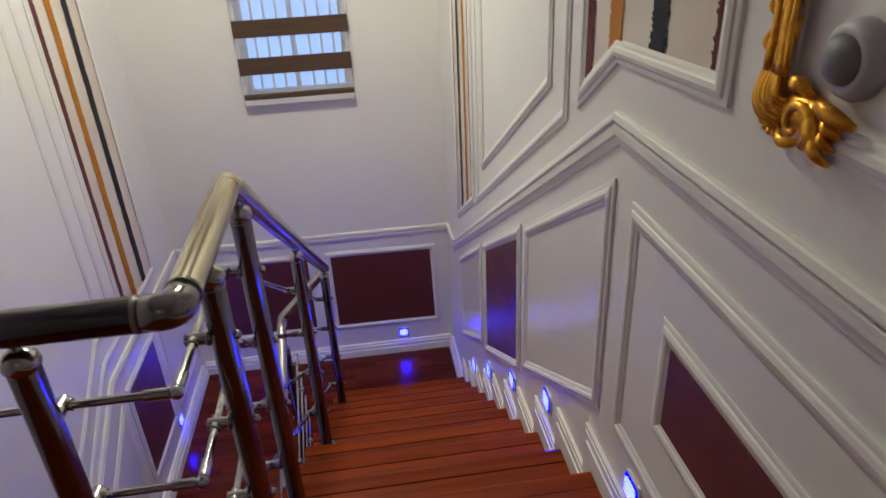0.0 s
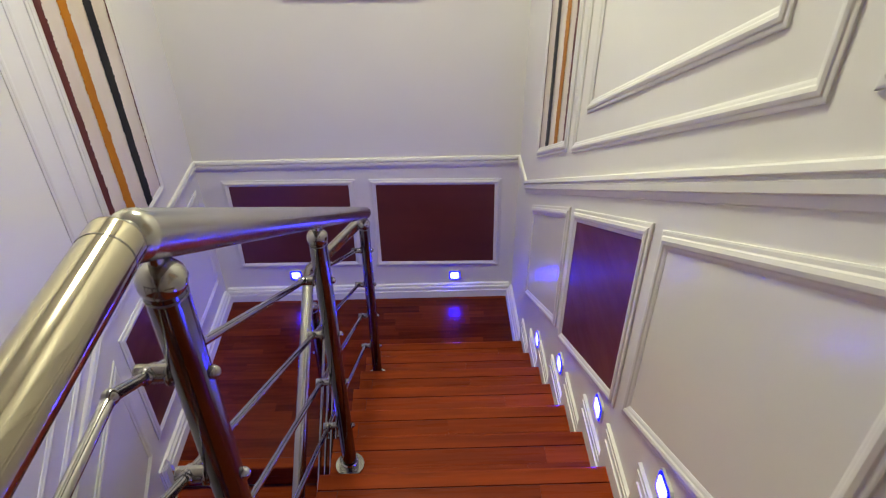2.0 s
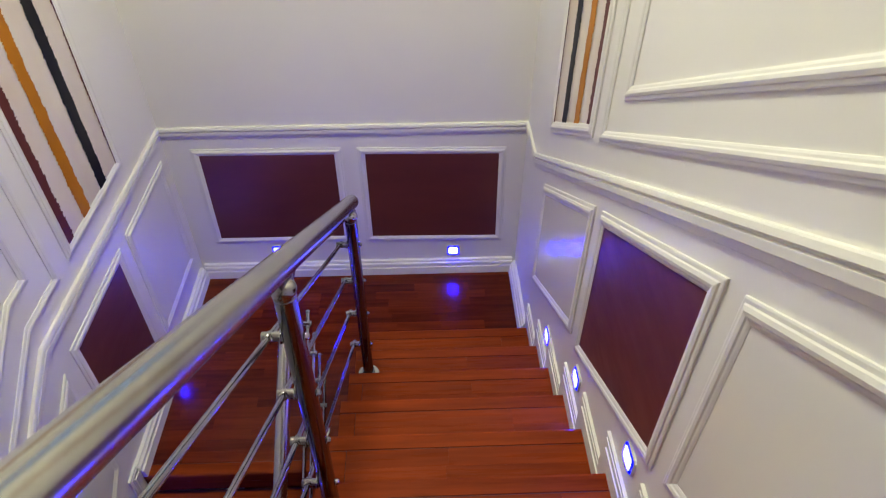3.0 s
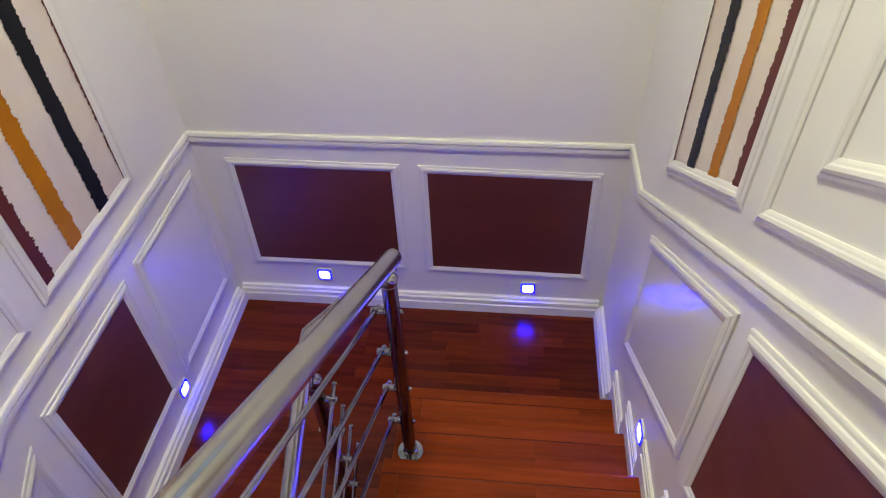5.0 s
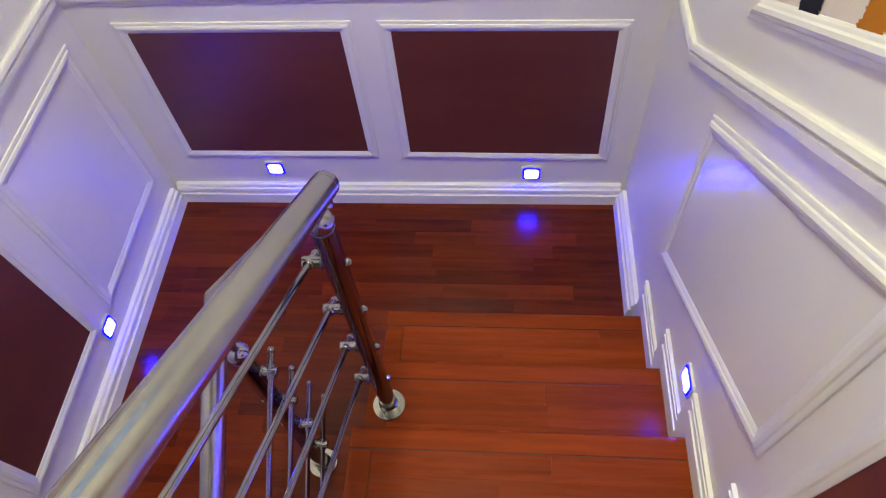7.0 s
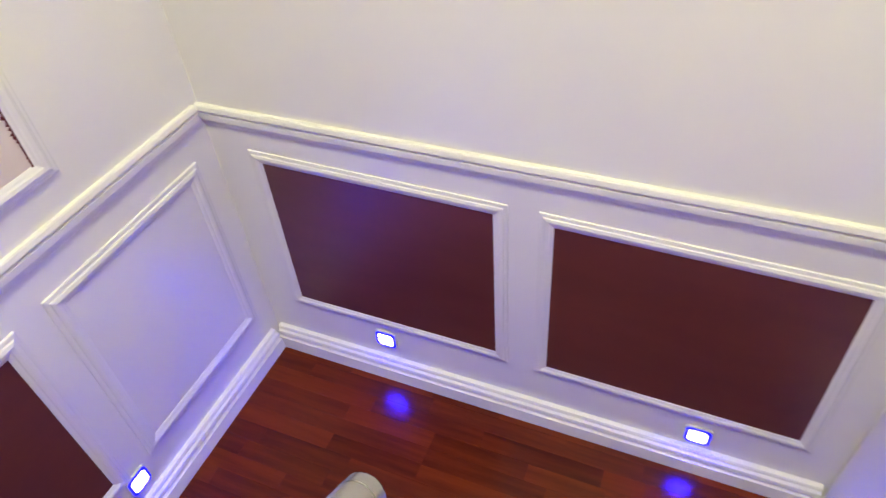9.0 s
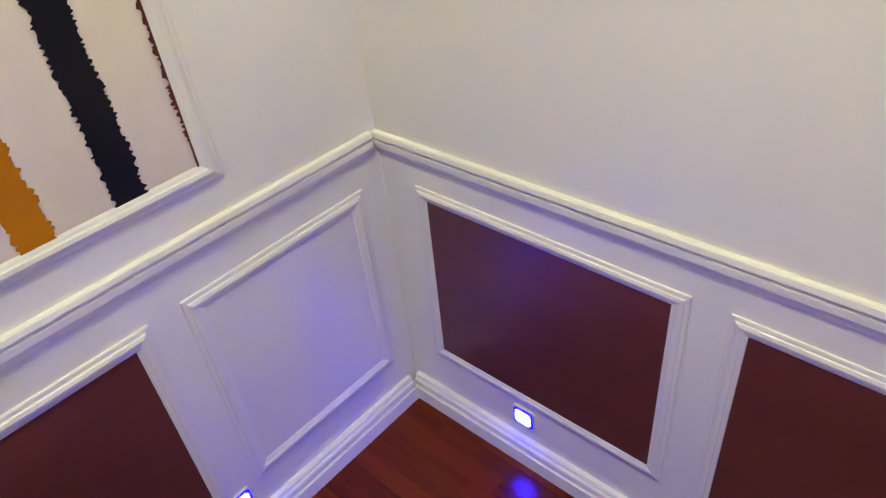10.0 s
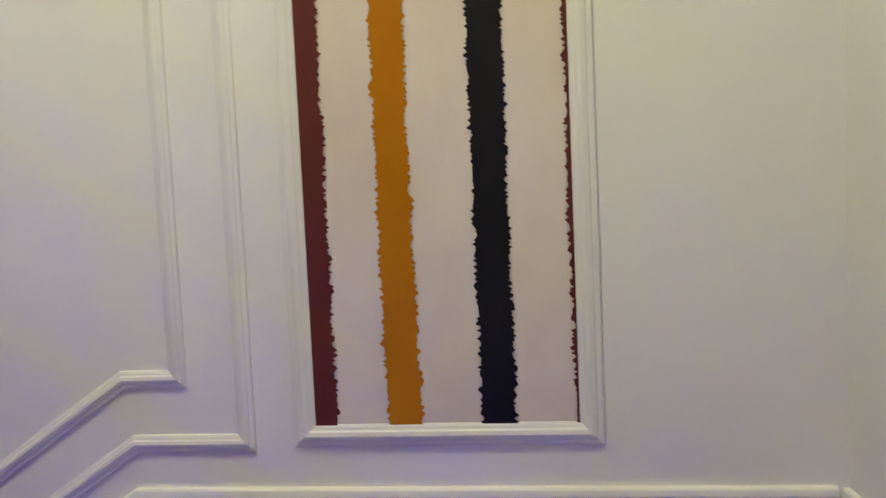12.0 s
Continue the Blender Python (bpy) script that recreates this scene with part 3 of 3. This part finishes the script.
# level rail of the same steel, darkened in colour for the hall it mirrors
tube_part("handrail", [CORNER - X1 * 0.055, Vector((XL, CORNER.y, CORNER.z))], RAIL_R, HALL_DARK_STEEL, railing, 24, "level steel handrail with the dark hall's reflection put into its colour")
tube_part("handrail", [END + Vector((0.0, -0.03, 0.0)), ELBOW + (END - ELBOW) * 0.04, ELBOW + Vector((0, -0.03, -0.03)), Vector((ELBOW.x, 0.4, ELBOW.z - 0.02 - LOW_SLOPE * (ELBOW.y - 0.4)))], RAIL_R * 0.93, SATIN, railing, 24)


def post(x, y, z0, z1, gap, side, bars, tilt, bar_x):
    """A post with its floor flange, ball cap, saddle pin and bar brackets; tilt is the fall of the bars along y."""
    p = tube_part("post", [(x, y, z0), (x, y, z1)], POST_R, POLISHED, railing, 20)
    part("flange", tube(bmesh.new(), [(x, y, z0), (x, y, z0 + 0.004), (x, y, z0 + 0.009)], 0.05, 24), STEEL, p, "round polished floor flange")
    tube_part("collar", [(x, y, z0 + 0.009), (x, y, z0 + 0.03)], 0.03, STEEL, p, 20)
    part("ball_cap", ball(bmesh.new(), (x, y, z1), POST_R * 1.17, 0.85), STEEL, p, smooth=True)
    tube_part("cap_ring", [(x, y, z1 - 0.021), (x, y, z1 - 0.018)], POST_R + 0.0007, JOINT_STEEL, p, 20)
    tube_part("pin", [(x, y, z1), (x, y, z1 + gap)], 0.009, STEEL, p, 10)
    for z in bars:
        b = tube_part("bracket", [(x + side * POST_R * 0.6, y, z), (bar_x + side * 0.016, y, z)], 0.0125, STEEL, p, 14)
        tube_part("washer", [(x + side * (POST_R + 0.001), y, z), (x + side * (POST_R + 0.005), y, z)], 0.016, STEEL, b, 14)
        d = Vector((0, 1, -tilt)).normalized() * 0.017
        c = Vector((bar_x, y, z))
        tube_part("clamp", [c - d, c + d], 0.0112, STEEL, b, 12)
        part("bolt", ball(bmesh.new(), (x - side * (POST_R + 0.001), y, z), 0.0095, 1.0), STEEL, b, smooth=True)
    return p


def rail_z(y):
    return PEAK.z if y < PEAK.y else PEAK.z - SLOPE * (y - PEAK.y)


def bar_z(y, drop):
    return PEAK.z - drop - SLOPE * max(0.0, y - BEND)


DROPS = (0.189, 0.395, 0.60, 0.812)
for y, k in ((3.035, 2), (1.968, 6), (1.105, 9)):
    post(RX, y, RISE * k, rail_z(y) - RAIL_R - 0.032, 0.05, -1, [bar_z(y, d) for d in DROPS], SLOPE, BX)
post(RX, 0.745, TOP, PEAK.z - 0.06, 0.05, -1, [PEAK.z - d for d in DROPS], 0.0, BX)
for x in (-0.30, -0.85):
    p = tube_part("post", [(x, CORNER.y, TOP), (x, CORNER.y, PEAK.z - 0.06)], POST_R, POLISHED, railing, 20)
    part("flange", tube(bmesh.new(), [(x, CORNER.y, TOP), (x, CORNER.y, TOP + 0.009)], 0.05, 24), STEEL, p)
    part("ball_cap", ball(bmesh.new(), (x, CORNER.y, PEAK.z - 0.06), POST_R * 1.17, 0.85), STEEL, p, smooth=True)
    tube_part("pin", [(x, CORNER.y, PEAK.z - 0.06), (x, CORNER.y, PEAK.z - 0.01)], 0.009, STEEL, p, 10)
    for d in DROPS:
        b = tube_part("bracket", [(x, CORNER.y, PEAK.z - d), (x, CORNER.y + 0.07, PEAK.z - d)], 0.0125, STEEL, p, 14)
        tube_part("clamp", [(x - 0.017, CORNER.y + 0.057, PEAK.z - d), (x + 0.017, CORNER.y + 0.057, PEAK.z - d)], 0.0112, STEEL, b)
for d in DROPS:
    zb = PEAK.z - d
    c = Vector((BX, CORNER.y + 0.055, zb))
    head = Vector((BX, BEND, zb))
    low = Vector((BX, 3.07, bar_z(3.07, d)))
    bar = tube_part("bar", [low] + rounded(low, head, c, 0.012, 3) + rounded(head, c, c - X1, 0.008, 2) + [Vector((XL, c.y, zb))], BAR_R, STEEL, railing)
    part("end_cap", ball(bmesh.new(), low, BAR_R * 1.25), STEEL, bar, smooth=True)
    part("joint", ball(bmesh.new(), head, BAR_R * 1.35), STEEL, bar, smooth=True)
    part("joint", ball(bmesh.new(), c, BAR_R * 1.75), STEEL, bar, smooth=True)
    # sleeves on both sides of the corner
    tube_part("sleeve", [c + Y1 * 0.01, c + Y1 * 0.052], BAR_R * 1.4, STEEL, bar)
    tube_part("sleeve", [c - X1 * 0.01, c - X1 * 0.052], BAR_R * 1.4, STEEL, bar)


def low_z(y):
    return ELBOW.z - 0.02 - LOW_SLOPE * (ELBOW.y - y)


LOW_DROPS = (0.252, 0.452, 0.652, 0.852)
for y, z0 in ((2.94, 0.0), (LOW_NOSE - GOING * 3.4, -RISE * 4), (LOW_NOSE - GOING * 7.4, -RISE * 8)):
    gap = 0.145 if y > 2.9 else 0.06
    post(LX, y, z0, low_z(y) - gap, gap - 0.01, 1, [low_z(y) - d for d in LOW_DROPS], -LOW_SLOPE, LBX)
for i, d in enumerate(LOW_DROPS):
    y = 2.985 + 0.028 * i
    bar = tube_part("bar", [(LBX, y, low_z(y) - d), (LBX, 0.4, low_z(0.4) - d)], BAR_R, STEEL, railing)
    part("end_cap", ball(bmesh.new(), (LBX, y, low_z(y) - d), BAR_R * 1.3), STEEL, bar, smooth=True)


# ---- blue step lights ----
def step_light(wall, u, v, w=0.074, h=0.07):
    t = thing("step_light", "small square blue LED step light glowing on the white wall", "wall light", "blue step lights")

    def pad(s, h0, h1, mat, name):
        a, b, c = w / 2 * s, h / 2 * s, 0.008
        pts = [(u - a + c, v - b), (u + a - c, v - b), (u + a, v - b + c), (u + a, v + b - c), (u + a - c, v + b), (u - a + c, v + b), (u - a, v + b - c), (u - a, v - b + c)]
        return part(name, sheet(wall, pts, h0, h1), mat, t)

    pad(1.12, -0.002, 0.008, PLASTIC, "housing")
    pad(1.0, 0.008, 0.011, LED_RIM, "rim")
    pad(0.8, 0.011, 0.013, LED, "diffuser")
    return t


for u, v in ((-0.685, 0.2), (0.402, 0.170)):
    step_light(on_far, u, v)
for u, v in ((3.052, 0.578), (2.557, 0.912), (2.008, 1.274), (1.474, 1.602), (0.76, 1.912)):
    step_light(on_right, u, v)
for u, v in ((3.358, 0.187), (2.49, -0.02), (2.02, -0.42), (1.48, -0.78)):
    step_light(on_left, u, v)

# ---- gilt-cornered frame in the upper hall ----
ornate = thing("ornate_wall_frame", "white moulded wall frame with a gilt rococo corner ornament", "wall frame")
GILT = [(0.508, 2.897), (-0.9, 2.897), (-0.9, 3.9), (0.508, 3.9)]
frame_moulding(ornate, on_right, GILT, area(GILT) < 0)


def swirl(points, radii, seg=10):
    """A tapered plaster scroll: a chain of rings that follow points on the wall (u, v, height)."""
    bm = bmesh.new()
    rings = []
    ps = [Vector(on_right(u, v, h)) for u, v, h in points]
    for i, (p, r) in enumerate(zip(ps, radii)):
        d = (ps[min(i + 1, len(ps) - 1)] - ps[max(i - 1, 0)]).normalized()
        s = d.cross(Vector((1, 0, 0))).normalized()
        n = Vector((-1, 0, 0))
        rings.append([bm.verts.new(p + r * (math.cos(a) * s + 0.8 * math.sin(a) * n)) for a in [2 * math.pi * k / seg for k in range(seg)]])
    for a, b in zip(rings, rings[1:]):
        for k in range(seg):
            bm.faces.new((a[k], a[(k + 1) % seg], b[(k + 1) % seg], b[k]))
    bm.faces.new(rings[0])
    bm.faces.new(rings[-1])
    return bm


def curve_points(p0, p1, p2, h0, h1, n=9):
    return [((1 - t) ** 2 * p0[0] + 2 * t * (1 - t) * p1[0] + t * t * p2[0], (1 - t) ** 2 * p0[1] + 2 * t * (1 - t) * p1[1] + t * t * p2[1], h0 + (h1 - h0) * math.sin(math.pi * t)) for t in [i / n for i in range(n + 1)]]


def taper(r, n=9):
    return [r * (0.3 + 0.7 * math.sin(math.pi * (0.12 + 0.8 * i / n))) for i in range(n + 1)]


ornament = thing("gilt_corner_ornament", "gilt rococo plaster leaf scroll on the frame corner", "wall ornament")


def gilt(name, a, b, c, r, h0=0.014, h1=0.026, n=9):
    return part(name, swirl(curve_points(a, b, c, h0, h1, n), taper(r, n)), GOLD, ornament, smooth=True)


# shell at the foot of the stem: a low body under fanned ridges with a beaded rim
gilt("shell", (0.478, 2.998), (0.505, 2.935), (0.443, 2.93), 0.027, 0.006, 0.012)
for k in range(7):
    gilt("leaf", (0.488 - 0.0045 * k, 3.004), (0.521 - 0.0105 * k, 2.927 + 0.003 * k), (0.452 - 0.002 * k, 2.911 + 0.0075 * k), 0.0058, 0.016, 0.028 + 0.002 * math.sin(k))
for k in range(6):
    a = 0.35 + 0.26 * k
    part("bead", ball(bmesh.new(), on_right(0.462 + 0.047 * math.cos(a), 2.948 - 0.043 * math.sin(a), 0.014), 0.0062), GOLD, ornament, smooth=True)
# stem with a channel between two ribs, scalloped on both edges
for k, (u, r) in enumerate(((0.489, 0.0075), (0.476, 0.011), (0.462, 0.0085), (0.452, 0.006))):
    stem = [(u - 0.003 * math.sin(6.0 * t + k) - 0.003 * k * t, 2.985 + 0.36 * t, 0.012 + (0.01 if k != 1 else 0.004)) for t in [i / 18 for i in range(19)]]
    part("stem", swirl(stem, [r * (1 - 0.25 * i / 18) + 0.0012 * math.sin(1.7 * i + k) for i in range(19)]), GOLD, ornament, smooth=True)
for k in range(7):
    v = 3.006 + 0.047 * k
    gilt("leaf", (0.488, v), (0.517, v + 0.006), (0.497, v + 0.036), 0.0062, 0.012, 0.02, 6)
    gilt("leaf", (0.456, v + 0.02), (0.442, v + 0.03), (0.451, v + 0.052), 0.005, 0.012, 0.02, 6)
# arched scroll that curls inwards, and the leaf tips beyond it
spiral = [(0.407 - (0.029 - 0.0013 * i) * math.cos(-1.0 + 0.44 * i), 2.936 + (0.03 - 0.0013 * i) * math.sin(-1.0 + 0.44 * i), 0.022 + 0.0006 * i) for i in range(16)]
part("scroll", swirl(spiral, [0.0088 - 0.0003 * i for i in range(16)]), GOLD, ornament, smooth=True)
gilt("leaf", (0.452, 2.915), (0.428, 2.898), (0.402, 2.912), 0.0085)
gilt("leaf", (0.395, 2.966), (0.372, 2.925), (0.366, 2.897), 0.0125, 0.014, 0.024)
gilt("leaf", (0.386, 2.95), (0.36, 2.905), (0.347, 2.899), 0.0095)
gilt("leaf", (0.39, 2.962), (0.358, 2.968), (0.321, 2.953), 0.0115, 0.014, 0.024)
gilt("leaf", (0.37, 2.952), (0.35, 2.945), (0.336, 2.935), 0.007)
gilt("leaf", (0.37, 2.936), (0.352, 2.93), (0.343, 2.917), 0.0075)
gilt("backing_leaf", (0.46, 2.935), (0.41, 2.96), (0.345, 2.925), 0.027, 0.002, 0.006)
gilt("leaf", (0.448, 2.97), (0.43, 2.99), (0.405, 2.968), 0.011, 0.01, 0.018)

# round fitting inside the frame
fitting = thing("round_wall_fitting", "round pale grey plastic wall fitting with a dark grey dome", "wall fitting")
bm = bmesh.new()
ringv = []
for r, h in ((0.047, 0.0), (0.047, 0.009), (0.043, 0.017), (0.037, 0.023), (0.031, 0.025), (0.027, 0.022)):
    ringv.append([bm.verts.new(on_right(0.35 + r * math.cos(a), 3.024 + r * math.sin(a), h)) for a in [2 * math.pi * k / 28 for k in range(28)]])
for a, b in zip(ringv, ringv[1:]):
    for k in range(28):
        bm.faces.new((a[k], a[(k + 1) % 28], b[(k + 1) % 28], b[k]))
part("rim", bm, GREY_RIM, fitting, smooth=True)
part("lens", dome(bmesh.new(), Vector(on_right(0.35, 3.024, 0.022)), Vector((-1, 0, 0)), 0.029, 0.022), GREY_LENS, fitting, "grey domed lens", smooth=True)

# ceiling lamps: the inferred stairwell one and the added one in the upper hall
for lx, ly, power in LAMPS:
    lamp = thing("ceiling_lamp", "assumed flush round ceiling lamp with a warm white diffuser", "ceiling lamp", "ceiling lamps")
    part("housing", tube(bmesh.new(), [(lx, ly, CEIL - 0.05), (lx, ly, CEIL)], 0.25, 32), PLASTIC, lamp)
    part("diffuser", tube(bmesh.new(), [(lx, ly, CEIL - 0.068), (lx, ly, CEIL - 0.05)], 0.22, 32), BULB, lamp)

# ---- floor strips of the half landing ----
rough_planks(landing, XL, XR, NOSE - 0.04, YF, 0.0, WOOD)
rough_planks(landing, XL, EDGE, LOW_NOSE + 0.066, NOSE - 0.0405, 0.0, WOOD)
